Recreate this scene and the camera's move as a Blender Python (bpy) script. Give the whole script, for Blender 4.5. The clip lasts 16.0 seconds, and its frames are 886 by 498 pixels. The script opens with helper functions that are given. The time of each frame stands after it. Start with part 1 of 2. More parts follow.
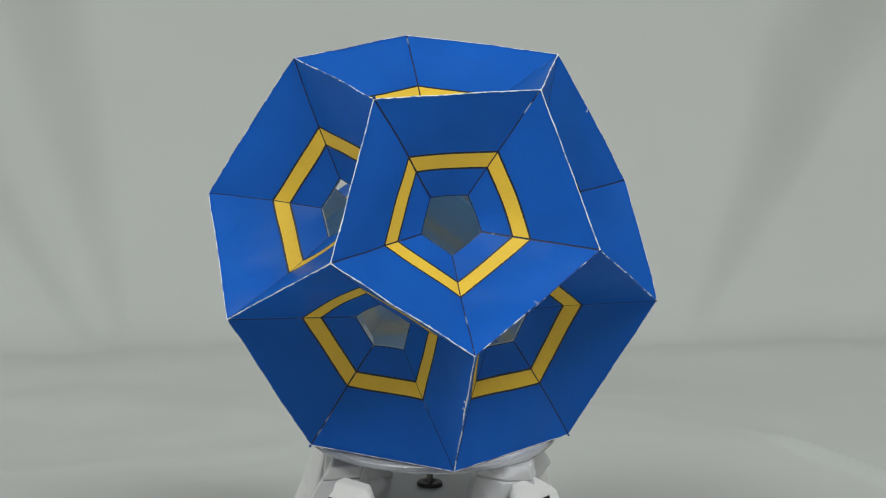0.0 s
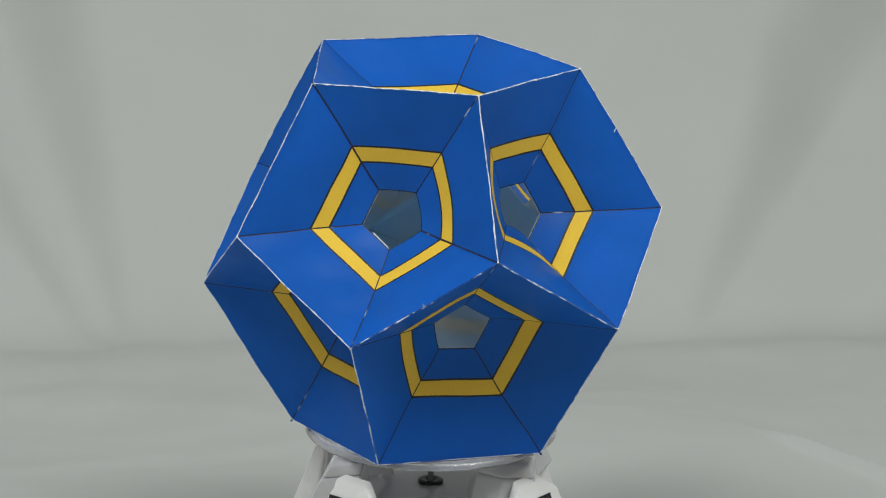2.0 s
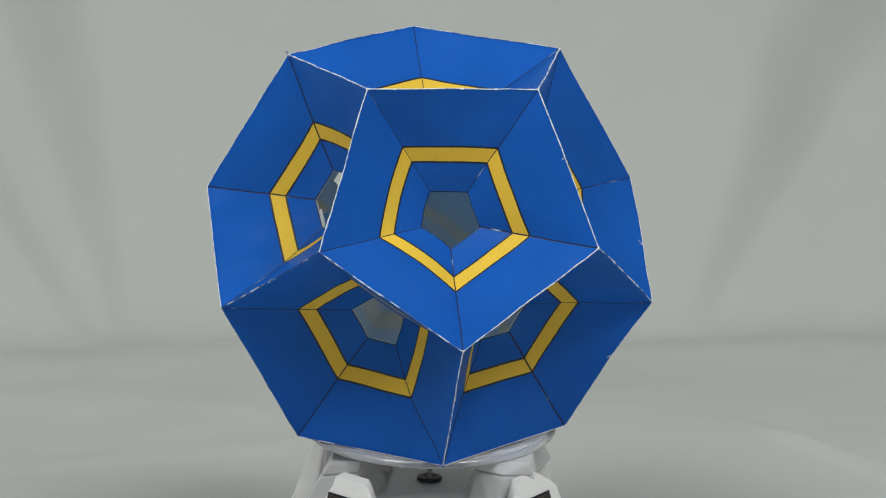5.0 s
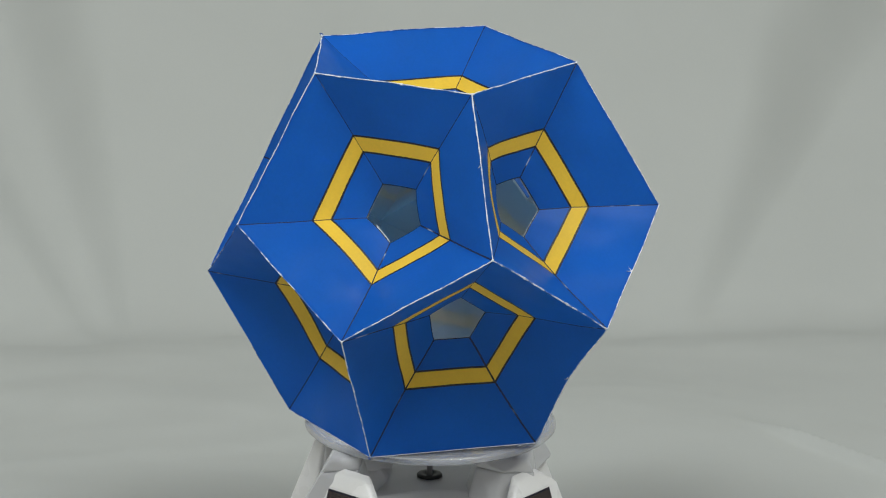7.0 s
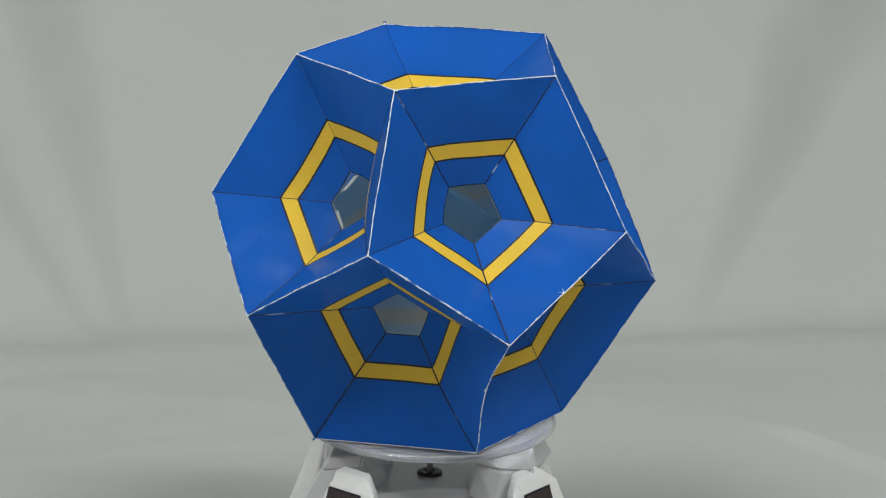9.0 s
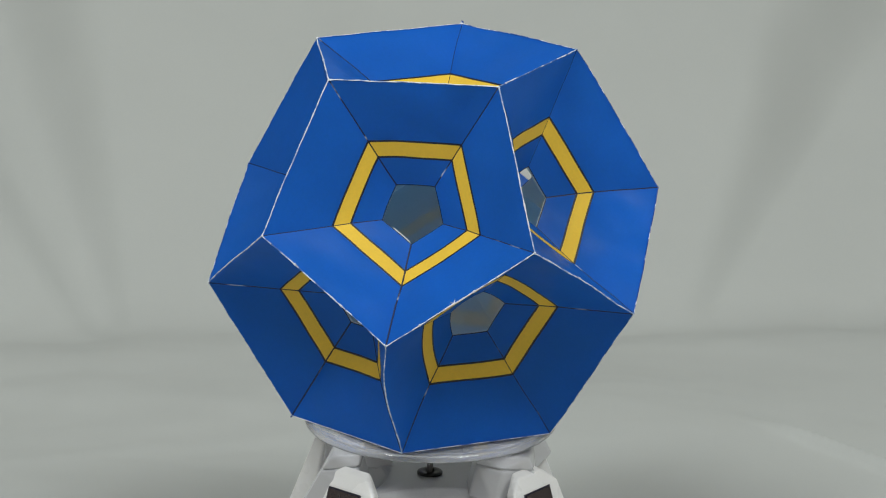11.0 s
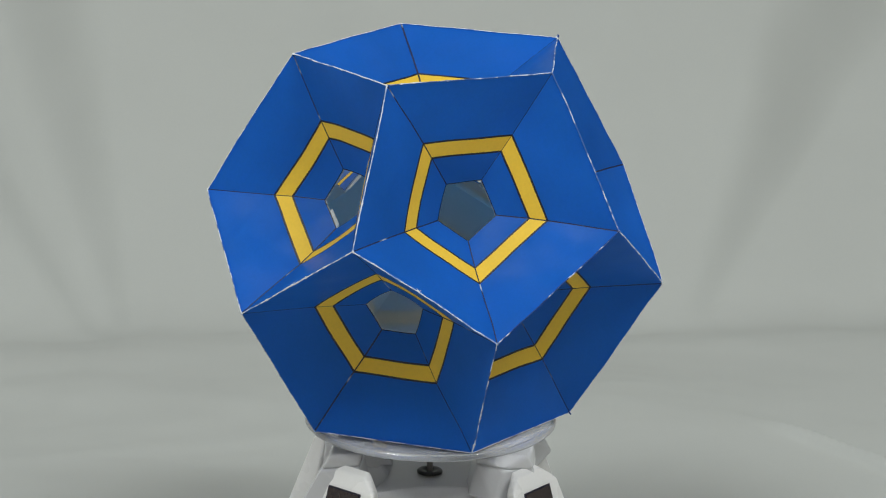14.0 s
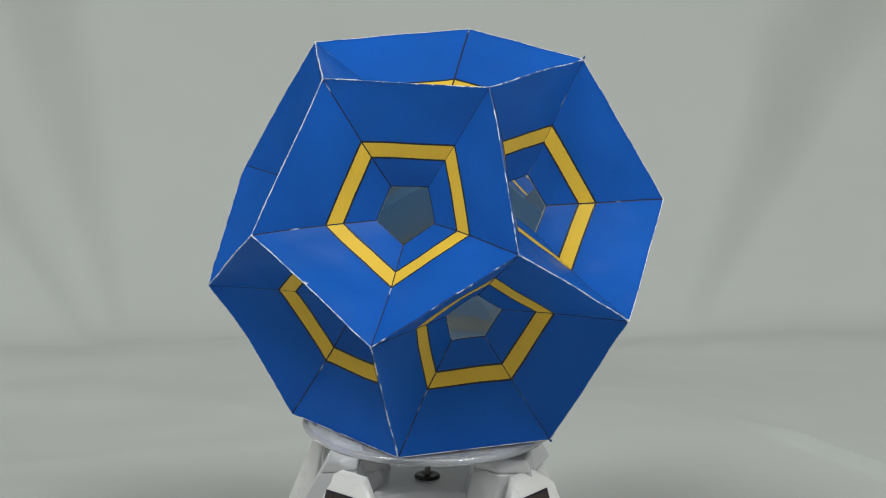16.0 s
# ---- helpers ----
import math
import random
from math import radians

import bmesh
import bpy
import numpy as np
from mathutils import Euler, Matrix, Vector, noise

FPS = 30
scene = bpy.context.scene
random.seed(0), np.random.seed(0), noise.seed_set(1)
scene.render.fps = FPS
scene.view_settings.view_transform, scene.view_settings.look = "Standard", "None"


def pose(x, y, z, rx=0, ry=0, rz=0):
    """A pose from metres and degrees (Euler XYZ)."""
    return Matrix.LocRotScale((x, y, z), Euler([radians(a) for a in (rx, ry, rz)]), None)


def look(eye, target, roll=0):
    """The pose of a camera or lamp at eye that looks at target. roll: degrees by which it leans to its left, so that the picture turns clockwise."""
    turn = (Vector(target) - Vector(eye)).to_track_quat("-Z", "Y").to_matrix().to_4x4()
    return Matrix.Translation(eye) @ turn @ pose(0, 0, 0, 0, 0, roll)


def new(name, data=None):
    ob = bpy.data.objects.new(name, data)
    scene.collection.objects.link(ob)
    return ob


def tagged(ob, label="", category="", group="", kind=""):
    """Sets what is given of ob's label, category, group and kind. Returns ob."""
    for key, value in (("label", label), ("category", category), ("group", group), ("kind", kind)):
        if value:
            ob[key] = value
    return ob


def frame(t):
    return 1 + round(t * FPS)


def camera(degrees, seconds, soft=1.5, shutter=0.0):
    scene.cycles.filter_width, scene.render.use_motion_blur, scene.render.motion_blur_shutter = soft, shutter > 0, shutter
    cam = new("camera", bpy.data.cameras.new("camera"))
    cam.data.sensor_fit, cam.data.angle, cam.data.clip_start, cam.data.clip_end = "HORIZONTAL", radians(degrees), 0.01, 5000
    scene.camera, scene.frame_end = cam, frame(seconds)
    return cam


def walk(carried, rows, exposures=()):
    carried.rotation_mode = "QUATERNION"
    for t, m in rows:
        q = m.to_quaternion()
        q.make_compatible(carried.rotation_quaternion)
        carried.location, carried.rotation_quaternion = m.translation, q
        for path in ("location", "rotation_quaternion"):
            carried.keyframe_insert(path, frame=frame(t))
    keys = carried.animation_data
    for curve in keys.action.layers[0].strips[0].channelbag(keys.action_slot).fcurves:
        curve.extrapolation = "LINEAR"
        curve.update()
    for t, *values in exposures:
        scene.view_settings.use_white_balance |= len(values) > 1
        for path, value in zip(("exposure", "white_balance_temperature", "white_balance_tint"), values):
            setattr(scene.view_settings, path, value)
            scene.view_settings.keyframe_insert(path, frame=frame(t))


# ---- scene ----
# A paper dodecahedron with twelve sunken pentagon funnels turns on a small solar turntable
# before a hanging white cloth. World origin: the turntable's axis at the top of its platter.

# ---- camera ----
cam = camera(13.01, 16.0, soft=1.1)
EYE = Vector((0.0, -1.4368, 0.4814))


def aim(pitch, yaw):
    p, y = radians(pitch), radians(yaw)
    way = Vector((math.sin(y) * math.cos(p), math.cos(y) * math.cos(p), math.sin(p)))
    return look(EYE, EYE + way, 0.905)


# The tripod head sinks slowly and is nudged once near the end.
walk(cam, [
    (0.0, aim(-15.941, 0.150)), (0.5, aim(-15.949, 0.144)), (1.0, aim(-15.959, 0.142)),
    (1.5, aim(-15.968, 0.141)), (2.0, aim(-15.981, 0.137)), (2.5, aim(-15.987, 0.137)),
    (3.0, aim(-15.993, 0.142)), (3.5, aim(-15.993, 0.150)), (4.0, aim(-15.998, 0.156)),
    (6.5, aim(-16.053, 0.153)), (7.0, aim(-16.063, 0.154)), (7.5, aim(-16.066, 0.154)),
    (8.0, aim(-16.067, 0.154)), (8.5, aim(-16.084, 0.153)), (9.0, aim(-16.101, 0.152)),
    (11.5, aim(-16.103, 0.150)), (12.0, aim(-16.105, 0.151)), (12.5, aim(-16.107, 0.153)),
    (13.0, aim(-16.115, 0.154)), (13.5, aim(-16.116, 0.154)), (14.0, aim(-16.118, 0.152)),
    (14.5, aim(-16.126, 0.152)), (15.0, aim(-16.078, 0.180)), (15.5, aim(-16.058, 0.192)),
    (16.0, aim(-16.051, 0.188)),
])

# ---- light ----
scene.view_settings.exposure = 0.0
world = bpy.data.worlds.new("world")
scene.world = world
world.use_nodes = True
world.node_tree.nodes["Background"].inputs["Color"].default_value = (0.8, 0.9, 1.0, 1)
world.node_tree.nodes["Background"].inputs["Strength"].default_value = 0.05


def ceiling_lamp(x, y, z, watts, sx, sy):
    data = bpy.data.lights.new("lamp", "AREA")
    data.shape, data.size, data.size_y, data.energy = "RECTANGLE", sx, sy, watts
    data.color = (0.955, 1.0, 0.965)
    ob = new("ceiling_lamp", data)
    ob.matrix_world = look((x, y, z), (x * 0.6, y * 0.6, 0))
    return tagged(ob, "plain ceiling lamp lighting the table", "lamp", kind="structure")


ceiling_lamp(-1.05, -1.00, 2.20, 32.5, 0.8, 0.8)
ceiling_lamp(1.05, -1.00, 2.20, 33, 0.8, 0.8)


# ---- materials ----
def material(name, base, rough=0.5, grain=0.0, grain_size=300.0, patch=0.0, patch_size=20.0, bump=0.0,
             specular=0.5, through_light=0.0, glass=0.0, coat=0.0, metal=0.0, second=None, second_amount=0.5,
             second_size=400.0, dent=0.0):
    """A principled surface with fine grain and larger patches, in the object's own metres."""
    m = bpy.data.materials.new(name)
    m.use_nodes = True
    t, b = m.node_tree, m.node_tree.nodes["Principled BSDF"]
    link = t.links.new
    b.inputs["Base Color"].default_value = (*base, 1)
    b.inputs["Roughness"].default_value = rough
    b.inputs["Specular IOR Level"].default_value = specular
    b.inputs["Metallic"].default_value = metal
    b.inputs["Transmission Weight"].default_value = glass
    b.inputs["Coat Weight"].default_value = coat
    b.inputs["Coat Roughness"].default_value = 0.12
    place = t.nodes.new("ShaderNodeTexCoord").outputs["Object"]

    def noise_node(size, detail):
        n = t.nodes.new("ShaderNodeTexNoise")
        n.inputs["Scale"].default_value, n.inputs["Detail"].default_value = size, detail
        link(place, n.inputs["Vector"])
        return n.outputs["Fac"]

    colour = None
    if second:
        ramp = t.nodes.new("ShaderNodeValToRGB")
        ramp.color_ramp.elements[0].position = second_amount - 0.05
        ramp.color_ramp.elements[1].position = second_amount + 0.05
        ramp.color_ramp.elements[0].color, ramp.color_ramp.elements[1].color = (*base, 1), (*second, 1)
        link(noise_node(second_size, 3), ramp.inputs["Fac"])
        colour = ramp.outputs["Color"]
    for amount, size, detail in ((grain, grain_size, 2), (patch, patch_size, 3)):
        if amount:
            mix = t.nodes.new("ShaderNodeHueSaturation")
            ramp = t.nodes.new("ShaderNodeMapRange")
            ramp.inputs["To Min"].default_value, ramp.inputs["To Max"].default_value = 1 - amount, 1 + amount
            ramp.inputs["From Min"].default_value, ramp.inputs["From Max"].default_value = 0.25, 0.75
            link(noise_node(size, detail), ramp.inputs["Value"])
            link(ramp.outputs["Result"], mix.inputs["Value"])
            if colour:
                link(colour, mix.inputs["Color"])
            else:
                mix.inputs["Color"].default_value = (*base, 1)
            colour = mix.outputs["Color"]
    if colour:
        link(colour, b.inputs["Base Color"])
    if patch:
        r = t.nodes.new("ShaderNodeMapRange")
        r.inputs["To Min"].default_value, r.inputs["To Max"].default_value = rough - 0.07, rough + 0.07
        link(noise_node(patch_size * 1.7, 2), r.inputs["Value"])
        link(r.outputs["Result"], b.inputs["Roughness"])
    if bump:
        n = t.nodes.new("ShaderNodeBump")
        n.inputs["Strength"].default_value, n.inputs["Distance"].default_value = bump, 0.0005
        link(noise_node(grain_size, 3), n.inputs["Height"])
        if dent:
            n2 = t.nodes.new("ShaderNodeBump")
            n2.inputs["Strength"].default_value, n2.inputs["Distance"].default_value = dent, 0.004
            link(noise_node(38, 1), n2.inputs["Height"])
            link(n2.outputs["Normal"], n.inputs["Normal"])
        link(n.outputs["Normal"], b.inputs["Normal"])
    if through_light:
        s = t.nodes.new("ShaderNodeBsdfTranslucent")
        # light passes the ink once on its way through, twice when it is thrown back
        once = t.nodes.new("ShaderNodeGamma")
        once.inputs["Gamma"].default_value = 0.27
        once.inputs["Color"].default_value = (*base, 1)
        if colour:
            link(colour, once.inputs["Color"])
        link(once.outputs["Color"], s.inputs["Color"])
        mix = t.nodes.new("ShaderNodeMixShader")
        mix.inputs["Fac"].default_value = through_light
        link(b.outputs["BSDF"], mix.inputs[1])
        link(s.outputs["BSDF"], mix.inputs[2])
        link(mix.outputs["Shader"], t.nodes["Material Output"].inputs["Surface"])
    return m


# mottled ink; its larger tone patches are strengthened to imitate cloudy sheen
BLUE = material("blue_print", (0.004, 0.108, 0.61), 0.37, 0.05, 900, 0.15, 24, 0.06, 0.16, 0.42, dent=0.9)
YELLOW = material("yellow_print", (0.97, 0.63, 0.06), 0.45, 0.04, 900, 0.05, 60, 0.08, 0.15, 0.18)
INK = material("ink_line", (0.006, 0.008, 0.02), 0.5)
CREASE = material("crease_line", (0.006, 0.014, 0.07), 0.55, second=(0.42, 0.49, 0.62), second_amount=0.64, second_size=110)
LINING = material("paper_back", (0.92, 0.92, 0.91), 0.75, 0.02, 900, 0.03, 60, 0.06, 0.1, 0.38)
WORN = material("worn_paper_edge", (0.30, 0.40, 0.64), 0.8, 0.10, 1500, second=(0.80, 0.83, 0.88), second_amount=0.44, second_size=260)
SCUFFED = material("scuffed_paper_edge", (0.06, 0.14, 0.40), 0.8, 0.10, 1500, second=(0.74, 0.78, 0.86), second_amount=0.49, second_size=190)
INKED = material("inked_paper_edge", (0.006, 0.05, 0.24), 0.7, 0.10, 1500, second=(0.68, 0.73, 0.84), second_amount=0.57, second_size=230)
CLOTH = material("white_cloth", (0.452, 0.466, 0.462), 0.85, 0.015, 1400, 0.02, 9, 0.05, 0.15)
PLASTIC = material("white_plastic", (0.84, 0.83, 0.84), 0.28, 0.01, 900, 0.02, 60, 0.0, 0.5)
# the legs' white plastic, greyed to put the shade under the platter into its colour
DECK = material("shaded_white_plastic", (0.57, 0.57, 0.60), 0.24, 0.01, 900, 0.02, 60, 0.0, 0.5)
CLEAR = material("clear_plastic", (0.93, 0.93, 0.96), 0.08, glass=0.78, specular=0.5)
RUBBER = material("black_rubber", (0.012, 0.012, 0.014), 0.4)
CELL = material("solar_cell", (0.030, 0.020, 0.022), 0.22, 0.1, 500, 0.2, 90, coat=0.4)
BEZEL = material("cell_border", (0.01, 0.008, 0.025), 0.4)
STEEL = material("steel", (0.55, 0.55, 0.56), 0.38, metal=0.5)
WALL = material("wall_paint", (0.55, 0.55, 0.53), 0.85, 0.02, 300, 0.03, 3, 0.05, 0.2)
FLOOR = material("floor_board", (0.34, 0.25, 0.17), 0.5, 0.06, 60, 0.1, 4, 0.05, 0.4)


# ---- mesh helpers ----
def part(name, bm, mats, parent=None, label="", smooth=False):
    me = bpy.data.meshes.new(name)
    bmesh.ops.recalc_face_normals(bm, faces=bm.faces) if smooth else None
    bm.to_mesh(me)
    bm.free()
    for m in mats if isinstance(mats, (list, tuple)) else [mats]:
        me.materials.append(m)
    for p in me.polygons:
        p.use_smooth = smooth
    ob = new(name, me)
    ob.parent = parent
    return tagged(ob, label)


def box(x0, x1, y0, y1, z0, z1, bevel=0.0):
    bm = bmesh.new()
    bmesh.ops.create_cube(bm, size=1, matrix=Matrix.Translation(((x0 + x1) / 2, (y0 + y1) / 2, (z0 + z1) / 2))
                          @ Matrix.Diagonal((x1 - x0, y1 - y0, z1 - z0, 1)))
    if bevel:
        bmesh.ops.bevel(bm, geom=bm.edges[:], offset=bevel, segments=2, affect="EDGES", profile=0.5)
    return bm


def lathe(profile, steps=72):
    """A solid of revolution about z from (radius, height) pairs."""
    bm = bmesh.new()
    rings = []
    for r, z in profile:
        if r < 1e-6:
            rings.append([bm.verts.new((0, 0, z))])
        else:
            rings.append([bm.verts.new((r * math.cos(2 * math.pi * i / steps), r * math.sin(2 * math.pi * i / steps), z))
                          for i in range(steps)])
    for a, b in zip(rings, rings[1:]):
        for i in range(steps):
            j = (i + 1) % steps
            quad = [a[i % len(a)], a[j % len(a)], b[j % len(b)], b[i % len(b)]]
            quad = list(dict.fromkeys(quad))
            if len(quad) > 2:
                bm.faces.new(quad)
    return bm


def hull(points, bevel=0.0):
    bm = bmesh.new()
    for p in points:
        bm.verts.new(p)
    bmesh.ops.convex_hull(bm, input=bm.verts[:])
    bmesh.ops.dissolve_limit(bm, angle_limit=0.02, verts=bm.verts[:], edges=bm.edges[:])
    if bevel:
        bmesh.ops.bevel(bm, geom=bm.edges[:], offset=bevel, segments=3, affect="EDGES", profile=0.5)
    return bm


# ---- room ----
GROUND = -0.090


def build_room():
    for name, dims, mat, label in (
        ("floor", (-2.1, 2.1, -2.7, 1.45, GROUND - 0.14, GROUND - 0.046), FLOOR, "plain brown boards under the cloth"),
        ("floor_1", (-2.1, 2.1, -2.7, 0.06, GROUND - 0.046, GROUND - 0.002), FLOOR, "plain brown raised boards under the cloth and turntable"),
        ("wall_north", (-2.1, 2.1, 1.45, 1.55, GROUND - 0.14, 2.3), WALL, "plain off-white painted wall"),
        ("wall_south", (-2.1, 2.1, -2.8, -2.7, GROUND - 0.14, 2.3), WALL, "plain off-white painted wall"),
        ("wall_east", (2.1, 2.2, -2.8, 1.55, GROUND - 0.14, 2.3), WALL, "plain off-white painted wall"),
        ("wall_west", (-2.2, -2.1, -2.8, 1.55, GROUND - 0.14, 2.3), WALL, "plain off-white painted wall"),
        ("ceiling", (-2.2, 2.2, -2.8, 1.55, 2.3, 2.4), WALL, "plain white ceiling"),
    ):
        tagged(part(name, box(*dims), mat), label, name.split("_")[0], kind="structure")


def smooth_step(e0, e1, v):
    k = min(1, max(0, (v - e0) / (e1 - e0)))
    return k * k * (3 - 2 * k)


def build_cloth():
    """A white sheet hung behind the turntable that turns into a sheet under it."""
    front, back, bend, top = -0.45, 0.575, 0.11, 1.25
    slope = radians(28)
    flat = back - bend - front
    arc = bend * slope
    nx, stations = 421, []
    s = last = 0.0
    while s < flat + arc + top:
        stations.append(s)
        s += 0.003 if flat - 0.34 < s < flat + arc + 0.36 else 0.02
    bm = bmesh.new()
    rows = []
    for s in stations:
        if s < flat:
            y, z, n = front + s, GROUND, (0, 1)
        elif s < flat + arc:
            a = (s - flat) / bend
            y, z = front + flat + bend * math.sin(a), GROUND + bend * (1 - math.cos(a))
            n = (-math.sin(a), math.cos(a))
        else:
            # a slack slope that steepens until it hangs plumb before the wall
            a = min(radians(88), slope + 2.2 * max(0.0, s - flat - arc - 0.36))
            y, z = y + (s - last) * math.cos(a), z + (s - last) * math.sin(a)
            n = (-math.sin(a), math.cos(a))
        last = s
        up = max(0.0, z - GROUND)
        row = []
        for i in range(nx):
            k = 2 * i / (nx - 1) - 1
            x = 0.9 * k * (0.25 + 0.75 * abs(k))
            d = 0.010 * noise.noise((x * 5, y * 5, z * 4)) + 0.0035 * noise.noise((x * 17, y * 9 + 9, z * 9)) + 0.0008 * noise.noise((x * 40, y * 40, z * 30))
            if s > flat:
                # the middle hangs forward between two slanting folds
                xl, xr = -0.155 - 0.40 * up, 0.132 + 0.66 * up
                w = 0.008 + 0.34 * up
                amp = (0.0015 * smooth_step(0, 0.04, s - flat) + 0.30 * min(up, 0.20)) * (1 - smooth_step(0.25, 0.8, up))
                d += amp * smooth_step(xl - w, xl + 0.4 * w, x) * (1 - smooth_step(xr - 0.4 * w, xr + w * 1.2, x))
                d += amp * 0.8 * (1 - smooth_step(xl - 3.0 * w, xl - 1.4 * w, x))
            # a soft roll where the sheet leaves the ground, strongest beside the turntable
            d += 0.0013 * math.exp(-((s - flat + 0.010 + 0.012 * math.sin(9 * x)) / 0.030) ** 2) * (0.5 + 0.5 * math.tanh(x * 12))
            lie = 1 - smooth_step(flat - 0.05, flat + arc, s)
            u = (y - 0.215) + 1.50 * (x - 0.158)
            d += 0.0052 * lie * math.exp(-(u / 0.009) ** 2) * smooth_step(0.136, 0.172, x)
            u = (y - 0.330) + 0.42 * (x + 0.13)
            d += 0.0018 * lie * math.exp(-(u / 0.024) ** 2) * (1 - smooth_step(-0.10, -0.04, x))
            u = (y - 0.21) - 0.25 * (x + 0.15)
            d += 0.0016 * lie * math.exp(-(u / 0.016) ** 2) * (1 - smooth_step(-0.12, -0.05, x))
            d += 0.012 * lie
            # pressed flat under and around the turntable
            d *= smooth_step(0.085, 0.19, math.hypot(x, y)) if s < flat else 1.0
            sag = 0.034 * smooth_step(0.10, 0.46, y)
            row.append(bm.verts.new((x, y + 0.12 * x + n[0] * d, z + n[1] * d - sag)))
        rows.append(row)
    for a, b in zip(rows, rows[1:]):
        for i in range(nx - 1):
            bm.faces.new((a[i], a[i + 1], b[i + 1], b[i]))
    ob = part("backdrop", bm, CLOTH, smooth=True)
    m = ob.modifiers.new("thickness", "SOLIDIFY")
    m.thickness, m.offset = 0.0008, -1
    tagged(ob, "white cloth backdrop with soft slanting folds", "backdrop", kind="structure")


# ---- solar turntable ----
# each leg: its angle, how far it stands out beyond the usual place and how much lower, in metres
LEGS = ((-131.0, 0.0, -0.0006), (-37.0, 0.0022, -0.0012), (48.0, 0.0, 0.0), (139.0, 0.0, 0.0))
DECK_Z = -0.0248


def build_deck():
    """A flat glossy deck whose four sides curve inward between the legs, with a skirt that falls from its edge."""
    bm = bmesh.new()
    outline = []
    angles = [radians(a) for a, _, _ in LEGS] + [radians(LEGS[0][0] + 360)]
    for a, b in zip(angles, angles[1:]):
        p, q = (Vector((math.cos(v), math.sin(v), 0)) * 0.036 for v in (a, b))
        for k in range(24):
            f = k / 24
            outline.append(p.lerp(q, f) * (1 - 0.36 * (4 * f * (1 - f)) ** 0.8))

    def ring(out, z):
        return [bm.verts.new((*(p + p.normalized() * out).xy, z)) for p in outline]

    flat = ring(0, DECK_Z)
    bm.faces.new(flat)
    rows = [ring(0, DECK_Z), ring(0.0012, DECK_Z - 0.0004), ring(0.006, DECK_Z - 0.0042), ring(0.0085, DECK_Z - 0.012), ring(0.0095, -0.080)]
    for a, b in zip(rows, rows[1:]):
        for k in range(len(a)):
            m = (k + 1) % len(a)
            bm.faces.new((a[k], b[k], b[m], a[m]))
    bm.faces.new(rows[-1][::-1])
    return bm


def arm(top, waist, foot, turn):
    """A block that carries a leg: a steep upper part on a flaring foot. Corners in millimetres."""
    bm = bmesh.new()
    for upper, z0, lower, z1 in ((top, -0.0088, waist, -0.0136), (waist, -0.0136, foot, -0.0262)):
        pts = [turn @ Vector((x / 1000, y / 1000, z0)) for x, y in upper] + [turn @ Vector((x / 1000, y / 1000, z1)) for x, y in lower]
        block = hull(pts, 0.0009)
        me = bpy.data.meshes.new("block")
        block.to_mesh(me)
        block.free()
        bm.from_mesh(me)
        bpy.data.meshes.remove(me)
    return bm


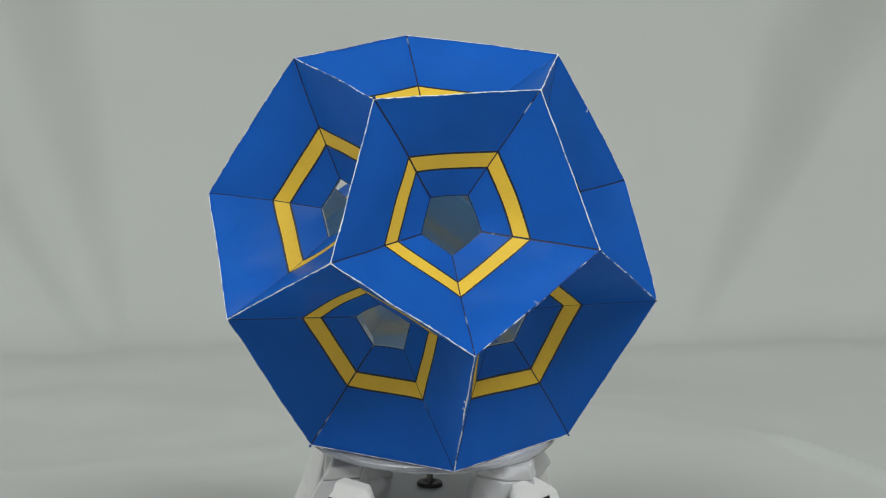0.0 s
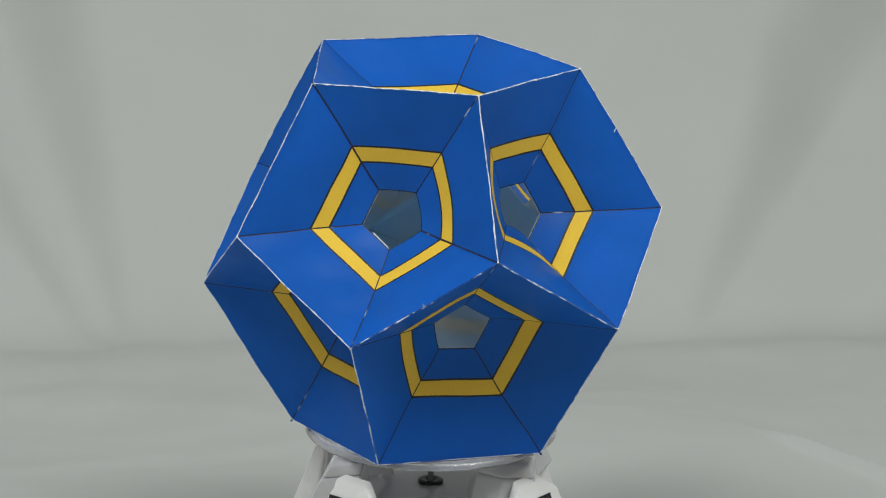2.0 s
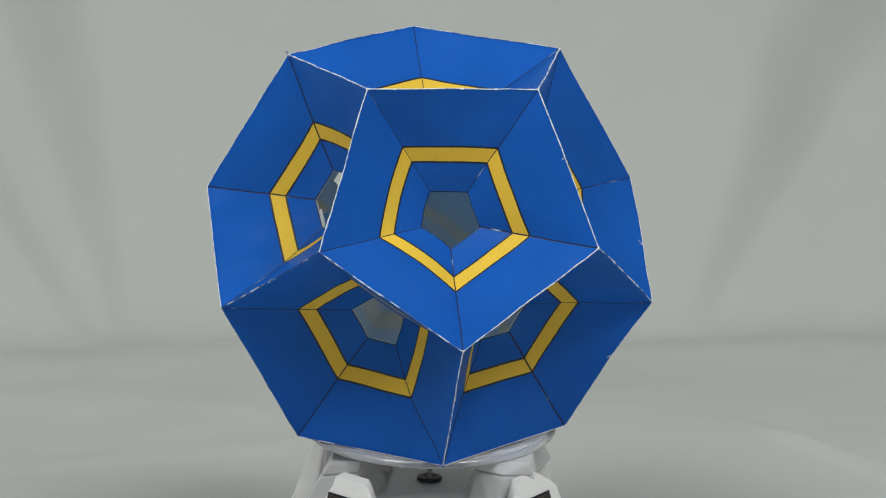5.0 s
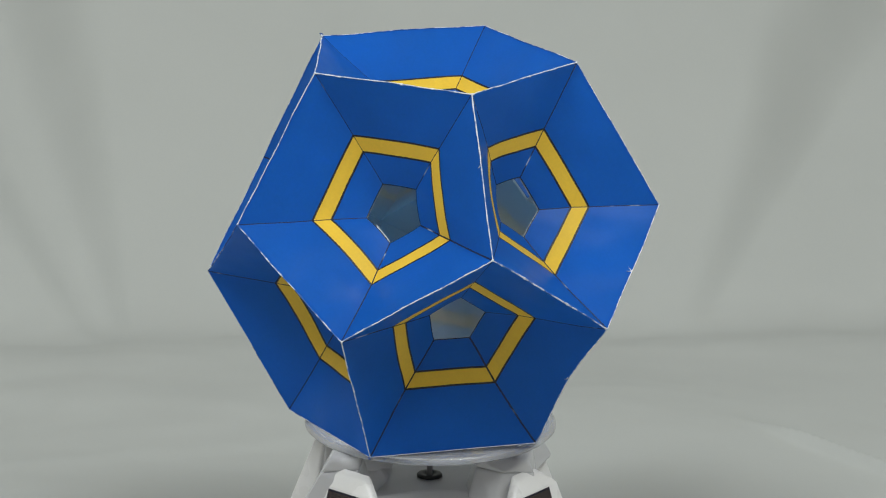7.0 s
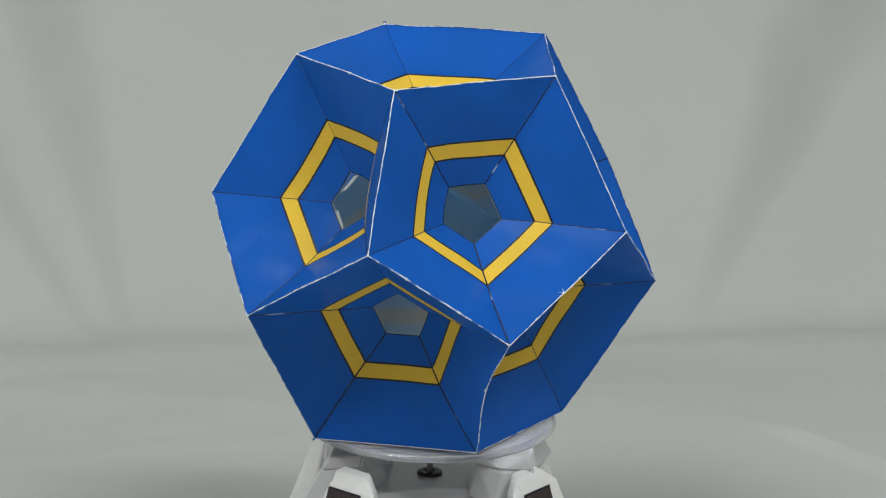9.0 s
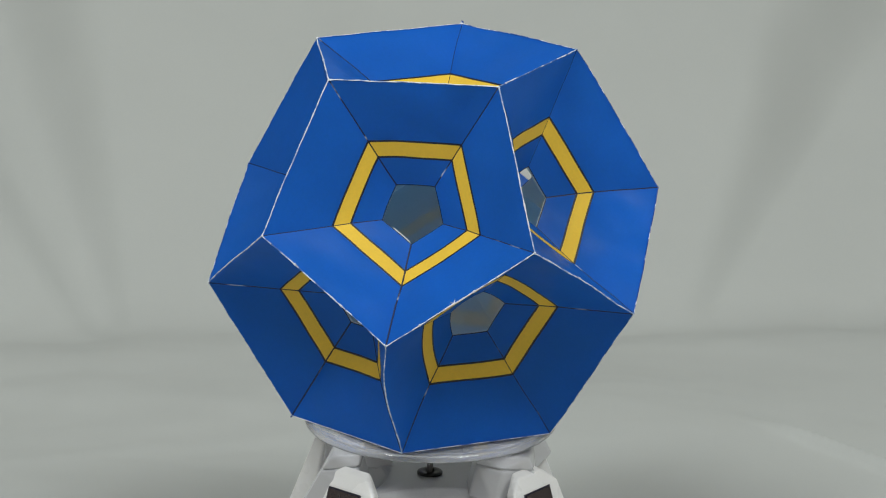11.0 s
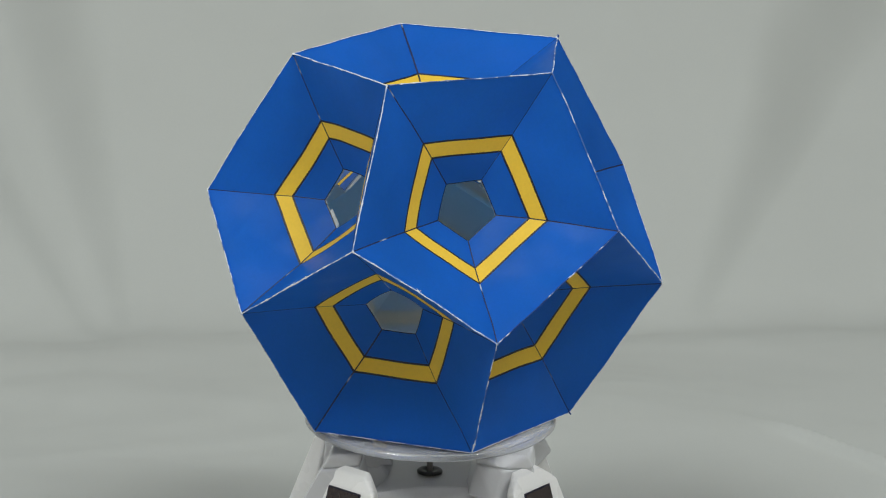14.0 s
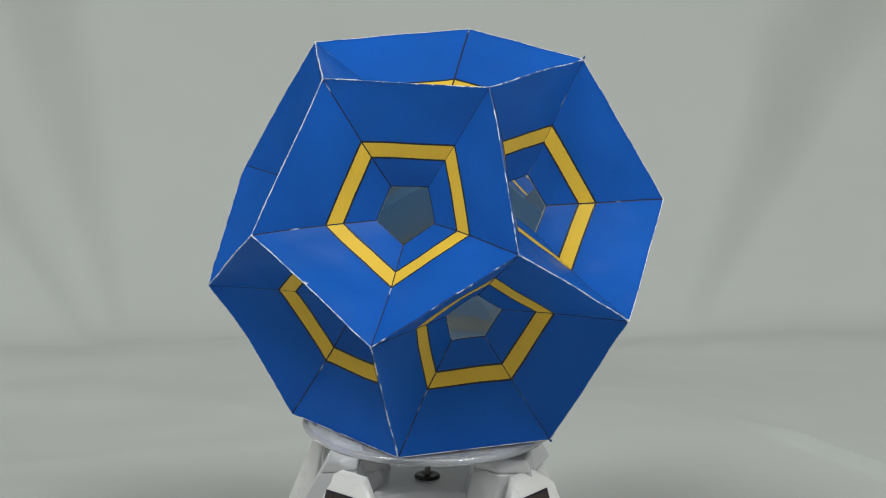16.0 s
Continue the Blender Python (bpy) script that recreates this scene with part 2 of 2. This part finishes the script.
def build_turntable():
    root = new("solar_turntable")
    tagged(root, "white plastic solar turntable with a clear round platter", "turntable")
    part("body", build_deck(), DECK, root, "glossy white deck with inward curved sides, shade in its colour")
    part("grommet", lathe([(0.0014, DECK_Z + 0.0006), (0.0030, DECK_Z + 0.0012), (0.0046, DECK_Z + 0.0012), (0.0050, DECK_Z + 0.0008),
                           (0.0050, DECK_Z + 0.0001), (0.0014, DECK_Z + 0.0001)], 40),
         RUBBER, root, "black rubber grommet round the spindle", True)
    left = (((-38.5, -29), (-26, -24), (-25, -12), (-37, -12)), ((-42, -30.5), (-27, -27), (-25.5, -11), (-39, -11)),
            ((-49, -31), (-24, -34), (-22, -10), (-42, -10)))
    right = (((38, -26), (17, -20), (16.5, -8), (40, -10)), ((40, -27), (28, -28), (18, -21), (17, -8), (41, -10)),
             ((42, -31), (25, -32), (15, -22), (14, -8), (42, -8)))
    for corners in (left, right):
        for a in (0, 180):
            part("arm", arm(*corners, Matrix.Rotation(radians(a), 4, "Z")), DECK, root, "white arm between the deck and a leg, shade in its colour")
    for a, away, low in LEGS:
        turn = Matrix.Rotation(radians(a), 4, "Z") @ Matrix.Translation((away, 0, low))
        pts = [(0.042, 0.0068, -0.0118), (0.042, -0.0068, -0.0118), (0.0458, 0.0072, -0.0132), (0.0458, -0.0072, -0.0132),
               (0.0488, 0.0140, -0.0178), (0.0488, -0.0140, -0.0178), (0.0640, 0.0230, -0.0640), (0.0640, -0.0230, -0.0640),
               (0.0680, 0.0235, GROUND + 0.001 - low), (0.0680, -0.0235, GROUND + 0.001 - low),
               (0.052, 0.0215, GROUND + 0.001 - low), (0.052, -0.0215, GROUND + 0.001 - low),
               (0.0445, 0.0130, -0.0185), (0.0445, -0.0130, -0.0185)]
        leg = part("leg", hull([turn @ Vector(p) for p in pts], 0.0007), PLASTIC, root, "white plastic leg with chamfered shoulders")
        # the sloping outer face carries the cell
        e0, e1 = Vector((0.0488, 0, -0.0178)), Vector((0.0640, 0, -0.0640))
        way = (e1 - e0).normalized()
        out = Vector((-way.z, 0, way.x))
        if out.x < 0:
            out = -out
        for nm, mat, half, s0, s1, lift, lab in (("cell_frame", BEZEL, 0.0082, 0.0010, 0.0240, 0.0003, "dark border of the solar cell"),
                                                 ("solar_cell", CELL, 0.0075, 0.0017, 0.0233, 0.0006, "dark brown solar cell")):
            p = [e0 + way * s + out * h + Vector((0, w, 0)) for s in (s0, s1) for h in (-0.0004, lift) for w in (-half, half)]
            part(nm, hull([turn @ q for q in p]), mat, leg, lab)
    platter = part("platter", lathe([(0, -0.0016), (0.043, -0.0016), (0.0445, -0.0028), (0.0462, -0.0034), (0.0480, -0.0031), (0.0490, -0.0020),
                                     (0.0488, -0.0008), (0.0478, -0.0001), (0.0465, 0.0), (0, 0.0)], 128), CLEAR, root,
                   "clear plastic disc with a rounded rim", True)
    platter.visible_shadow = False
    part("hub", lathe([(0, -0.0017), (0.0085, -0.0017), (0.0080, -0.0050), (0.0030, -0.0062), (0, -0.0062)], 40), CLEAR, platter,
         "clear plastic hub", True).visible_shadow = False
    part("spindle", lathe([(0, -0.0040), (0.0011, -0.0040), (0.0011, -0.0245), (0, -0.0245)], 20), STEEL, platter, "thin steel spindle", True)
    return platter


# ---- paper model ----
EDGE = 0.063
R1, R2, HEIGHT, STEP = 0.85065 * EDGE, 1.37638 * EDGE, 2.2664 * EDGE, 0.8657 * EDGE
LEVELS = {"top": (R1, HEIGHT), "upper": (R2, HEIGHT - STEP), "lower": (R2, STEP), "base": (R1, 0.0)}
# corners that stand out of true after gluing, in millimetres: outward, round, up
BENT = {("top", 0): (-0.8, 0.9, 0.6), ("top", 72): (2.0, 0.9, -0.5), ("top", 144): (1.0, 0.1, 0.1), ("top", 216): (0.1, 0.3, 1.9), ("top", 288): (2.1, 1.2, 0),
        ("upper", 0): (-2.1, -0.4, -0.4), ("upper", 72): (1.5, 1.5, -0.4), ("upper", 144): (0.7, 0, 0.1), ("upper", 216): (0.2, -0.5, 1.7), ("upper", 288): (1.2, -0.8, -0.1),
        ("lower", 36): (0.5, 0.9, 0.4), ("lower", 108): (0.9, 0.9, -0.9), ("lower", 180): (0.2, -0.6, -0.3), ("lower", 252): (0.9, -1.0, 0.3), ("lower", 324): (-0.7, -1.2, 0.5),
        ("base", 36): (0.7, -0.8, -0.5), ("base", 108): (1.2, -0.2, 1.3), ("base", 180): (-1.4, 0.3, 0.3), ("base", 252): (-0.9, 1.2, 0.6), ("base", 324): (0.3, -1.4, -0.3)}


def corner(level, degrees):
    r, z = LEVELS[level]
    out, side, up = (v / 1000 for v in BENT.get((level, degrees % 360), (0, 0, 0)))
    a = radians(degrees)
    r += out
    x, y, z = r * math.cos(a) - side * math.sin(a), r * math.sin(a) + side * math.cos(a), z + up
    return Vector((x + 0.0008 - 0.0039 * z, y - 0.0017 + 0.0037 * z, z))


# one ridge was pushed in: its angle, the push outward and round in millimetres, and how far it spreads
PUSH_ANGLE, PUSH_OUT, PUSH_ROUND, PUSH_SPREAD = 108, -1.6, -3.8, 0.024


def ripple(p):
    """The slight waviness of hand-glued paper; the resting edges stay flat."""
    k = min(1.0, max(0.0, p.z / 0.01))
    v = noise.noise_vector(p * 34) * 0.0005 + noise.noise_vector(p * 90) * 0.00024
    a = radians(PUSH_ANGLE)
    centre = corner("lower", PUSH_ANGLE).lerp(corner("base", PUSH_ANGLE), 0.40)
    near = math.exp(-((p - centre).length / PUSH_SPREAD) ** 2) / 1000
    v += near * Vector((PUSH_OUT * math.cos(a) - PUSH_ROUND * math.sin(a), PUSH_OUT * math.sin(a) + PUSH_ROUND * math.cos(a), 0))
    return p + v * k


def faces():
    yield [corner("top", 72 * k) for k in range(5)]
    for k in range(5):
        yield [corner("top", 72 * k), corner("top", 72 * k + 72), corner("upper", 72 * k + 72), corner("lower", 72 * k + 36), corner("upper", 72 * k)]
    for k in range(5):
        yield [corner("base", 72 * k + 36), corner("base", 72 * k - 36), corner("lower", 72 * k - 36), corner("upper", 72 * k), corner("lower", 72 * k + 36)]
    yield [corner("base", 36 - 72 * k) for k in range(5)]


MIDDLE = Vector((0.0005, -0.0014, HEIGHT / 2))
SINK = 0.0320
BAND0, BAND1, HOLE = 0.5376, 0.4354, 0.226
LINE = 0.0155


# how far the five creases of a funnel bend from straight at the band, in millimetres: outward, and away from the centre
CREASE_UPPER = ((1.0, 0), (0.4, 0.5), (0.4, 0), (-2.2, 0), (0.6, -0.3))
CREASE_LOWER = ((0.9, -1.3), (-0.6, 0.8), (0, 0), (-0.4, 0), (-0.9, 0))
CREASE_FLAT = ((0, 0),) * 5
CREASE_OWN = {(3, 0): (2.6, -0.3), (6, 0): (2.8, -1.2), (1, 0): (0, 1.2), (1, 1): (1.4, 0.3)}
# how far single panels belly out (+) or in (-) at the band, in millimetres; the others are drawn by lot
BELLY = {(5, 1): -1.7, (1, 4): -1.7, (1, 3): 1.5, (1, 1): 0.8, (2, 1): 0.0, (2, 4): -1.2, (5, 0): -0.9, (2, 0): -0.9, (1, 0): -0.9,
         (5, 2): -0.6, (3, 4): -0.8, (8, 2): -1.2, (8, 3): -1.2, (8, 1): -1.1, (8, 4): -0.8, (6, 1): -1.0, (6, 4): -0.4}


def funnel_point(face, i, u, s):
    """A point of the funnel: side i, u along the side, s the ring's scale from the rim (1) to the apex (0)."""
    ring, mid, normal = face["ring"], face["mid"], face["normal"]
    j = (i + 1) % 5
    a, b = ring[i], ring[j]
    p = mid + (a.lerp(b, u) - mid) * s - normal * SINK * (1 - s)
    bend = smooth_step(1.0, 0.56, s) * (0.55 + 0.45 * smooth_step(0.2, 0.5, s))
    for k, share in ((i, 1 - u), (j, u)):
        out, away = face["creases"][k]
        p = p + (normal * out + (ring[k] - mid).normalized() * away) * (bend * share / 1000)
    side = (a.lerp(b, 0.5) - mid).normalized()
    lift = (normal - side * 0.74).normalized()
    return ripple(p + lift * face["bellies"][i] * bend * 4 * u * (1 - u))


def strip(bm, face, i, levels, mats, crease):
    """Rows of faces between scale levels on side i, with thin dark crease columns at both ends."""
    rows = []
    for s in levels:
        ring = face["ring"]
        width = (ring[i] - ring[(i + 1) % 5]).length * max(s, 0.05)
        e, g = 0.00041 * crease[i] / width, 0.00041 * crease[(i + 1) % 5] / width
        us = [0, e] + [e + (1 - e - g) * j / 8 for j in range(1, 8)] + [1 - g, 1]
        rows.append([bm.verts.new(funnel_point(face, i, u, s)) for u in us])
    for a, b, m in zip(rows, rows[1:], mats):
        n = len(a) - 1
        for j in range(n):
            f = bm.faces.new((a[j], b[j], b[j + 1], a[j + 1]))
            f.material_index = 2 if j in (0, n - 1) else m


# ridges with a peeled spot: the funnel, its side, how far along it, and the length of the longest fibre in metres
NICKS = ((1, 1, 0.43, 0.0034), (2, 2, 0.55, 0.0030), (5, 2, 0.50, 0.0022), (7, 4, 0.42, 0.0018), (3, 3, 0.55, 0.0022), (10, 4, 0.40, 0.0024), (10, 4, 0.46, 0.0018))


def nick(face, side, u, long, rng):
    """Two or three thin fibres torn loose at the rim, lying on the panel."""
    bm = bmesh.new()
    for k in range(3):
        du, reach = rng.uniform(-0.022, 0.022), long * rng.uniform(0.45, 1.0)
        root = funnel_point(face, side, u, 0.998)
        tip = funnel_point(face, side, u + du, 1 - reach / 0.045)
        across = (tip - root).cross(face["normal"]).normalized() * 0.00022
        up = face["normal"] * 0.0003
        a, b, c = (bm.verts.new(p) for p in (root - across + up * 0.4, root + across + up * 0.4, tip + up))
        d, e = (bm.verts.new(p) for p in (root - across - up, root + across - up))
        for f in ((a, b, c), (e, d, c), (a, c, d), (b, e, c), (a, d, e, b)):
            bm.faces.new(f)
    return bm


def build_model():
    root = new("paper_dodecahedron")
    tagged(root, "blue folded-paper dodecahedron with yellow-banded pentagon funnels resting on the platter", "paper model")
    rng = random.Random(5)
    torn = {1: (3,), 2: (3,), 5: (3,), 10: (1,)}
    for index, ring in enumerate(faces()):
        mid = sum(ring, Vector()) / 5
        normal = sum(((ring[i] - mid).cross(ring[(i + 1) % 5] - mid) for i in range(5)), Vector()).normalized()
        if normal.dot(mid - MIDDLE) < 0:
            normal = -normal
        bends = CREASE_UPPER if 1 <= index <= 5 else CREASE_LOWER if 6 <= index <= 10 else CREASE_FLAT
        face = {"ring": ring, "mid": mid, "normal": normal,
                "creases": [CREASE_OWN.get((index, i), bends[i]) for i in range(5)],
                "bellies": [BELLY.get((index, i), rng.uniform(-0.8, 0.2)) / 1000 for i in range(5)]}
        crease = [rng.choice((0.35, 0.5, 0.7, 0.85, 1.0)) for _ in range(5)]
        hole = HOLE - 0.018 * rng.random()
        # white back of the paper, a hair behind the print
        bm = bmesh.new()
        for i in range(5):
            rows = []
            for s in (1.0, 0.85, 0.7, BAND0, BAND1, 0.33, hole + 0.007):
                line = [funnel_point(face, i, j / 8, s) for j in range(9)]
                rows.append([bm.verts.new(q + (MIDDLE - q).normalized() * 0.0009) for q in line])
            for a, b in zip(rows, rows[1:]):
                for j in range(8):
                    bm.faces.new((a[j], a[j + 1], b[j + 1], b[j]))
        funnel = part("funnel", bm, LINING, root, "pentagon funnel of blue paper, white inside")
        for i in range(5):
            d = LINE * 0.85
            bm = bmesh.new()
            strip(bm, face, i, [1, 0.85, 0.7, BAND0 + d], [0, 0, 0], crease)
            part("outer_panel", bm, [BLUE, INK, CREASE], funnel, smooth=True)
            bm = bmesh.new()
            strip(bm, face, i, [BAND0 + d, BAND0, BAND1, BAND1 - d], [1, 0, 1], crease)
            part("yellow_band", bm, [YELLOW, INK, INK], funnel, "yellow printed band with black outlines", True)
            bm = bmesh.new()
            strip(bm, face, i, [BAND1 - d, 0.33, hole + 0.007, hole], [0, 0, 1], crease)
            part("inner_panel", bm, [BLUE, INK, CREASE], funnel, smooth=True)
        for at, side, u, long in NICKS:
            if at == index:
                part("paper_nick", nick(face, side, u, long, rng), WORN, funnel, "small peeled nick of white paper")
        for i in torn.get(index, ()):
            bm = bmesh.new()
            k = rng.uniform(0.0006, 0.0014)
            pts = [funnel_point(face, i, u, s) - normal * g for u, s, g in
                   ((0.02, hole, 0.0002), (0.6, hole, 0.0002), (0.7, hole * 0.95, 0.001), (0.12, hole * (1 - 40 * k), 0.001))]
            low = [p - normal * 0.0003 for p in pts]
            part("torn_flap", hull(pts + low), LINING, funnel, "white torn paper flap at the hole")
    # glued tabs that stick out at three corners
    for level, degrees, size in (("top", 288, 0.0014), ("base", 36, 0.0009), ("base", 252, 0.0011)):
        tip = corner(level, degrees)
        out = (tip - MIDDLE).normalized()
        across = Vector((-out.y, out.x, 0)).normalized()
        thick = out.cross(across) * 0.00025
        flat = [tip - out * 0.001 - across * size * 0.7, tip - out * 0.001 + across * size * 0.5, tip + out * size + across * size * 0.3, tip + out * size * 0.8 - across * size * 0.4]
        part("glue_tab", hull([p + thick for p in flat] + [p - thick for p in flat]), INKED, root, "tiny dark paper tab at a corner")
    # worn ridges where two funnels meet
    seen = set()
    for ring in list(faces()):
        for i in range(5):
            a, b = ring[i], ring[(i + 1) % 5]
            key = tuple(sorted((tuple(round(v, 5) for v in a), tuple(round(v, 5) for v in b))))
            if key in seen:
                continue
            seen.add(key)
            out = (a.lerp(b, 0.5) - MIDDLE).normalized()
            along = (b - a).normalized()
            across = along.cross(out).normalized()
            bm = bmesh.new()
            rows, n = [], 80
            wear = rng.random()
            for j in range(n + 1):
                p = ripple(a.lerp(b, j / n))
                q = 0.62 + 0.8 * abs(noise.noise(p * 260)) + 0.22 * rng.random()
                w, h = 0.00025 * q * (1.9 if rng.random() < 0.03 else 1.0), 0.00012 + 0.00008 * rng.random()
                if j in (0, n):
                    w, h = 0.00050, 0.0003
                p = p + across * (noise.noise(p * 330 + across) * 0.00014 + rng.uniform(-0.00003, 0.00003))
                rows.append([bm.verts.new(p + across * x * w + out * y * h) for x, y in ((-1, -0.6), (-0.6, 0.7), (0.6, 0.7), (1, -0.6))])
            for r, t in zip(rows, rows[1:]):
                for k in range(4):
                    bm.faces.new((r[k], t[k], t[(k + 1) % 4], r[(k + 1) % 4]))
            bm.faces.new(rows[0])
            bm.faces.new(rows[-1][::-1])
            part("worn_edge", bm, WORN if wear < 0.55 else SCUFFED if wear < 0.82 else INKED, root, "whitish worn paper ridge")
    return root


build_room()
build_cloth()
PLATTER = build_turntable()
MODEL = build_model()


# the platter's angle in degrees; the motor runs almost evenly, clockwise from above
TURNS = [(0.0, -42.13), (0.5, -49.54), (1.0, -57.17), (1.5, -64.86), (2.0, -72.60), (2.5, -80.31), (3.0, -87.89), (3.5, -95.27), (4.0, -102.73),
         (6.5, -140.51), (7.0, -147.96), (7.5, -155.41), (8.0, -162.93), (8.5, -170.59), (9.0, -178.27), (11.5, -216.78), (12.0, -224.42),
         (12.5, -231.94), (13.0, -239.42), (13.5, -246.90), (14.0, -254.33), (14.5, -261.79), (15.0, -269.43), (15.5, -277.10), (16.0, -284.81)]


def motions():
    walk(MODEL, [(t, pose(0, 0, 0, 0, 0, a)) for t, a in TURNS])
    walk(PLATTER, [(t, pose(0, 0, -0.0008, 0, 0, a)) for t, a in TURNS])


motions()
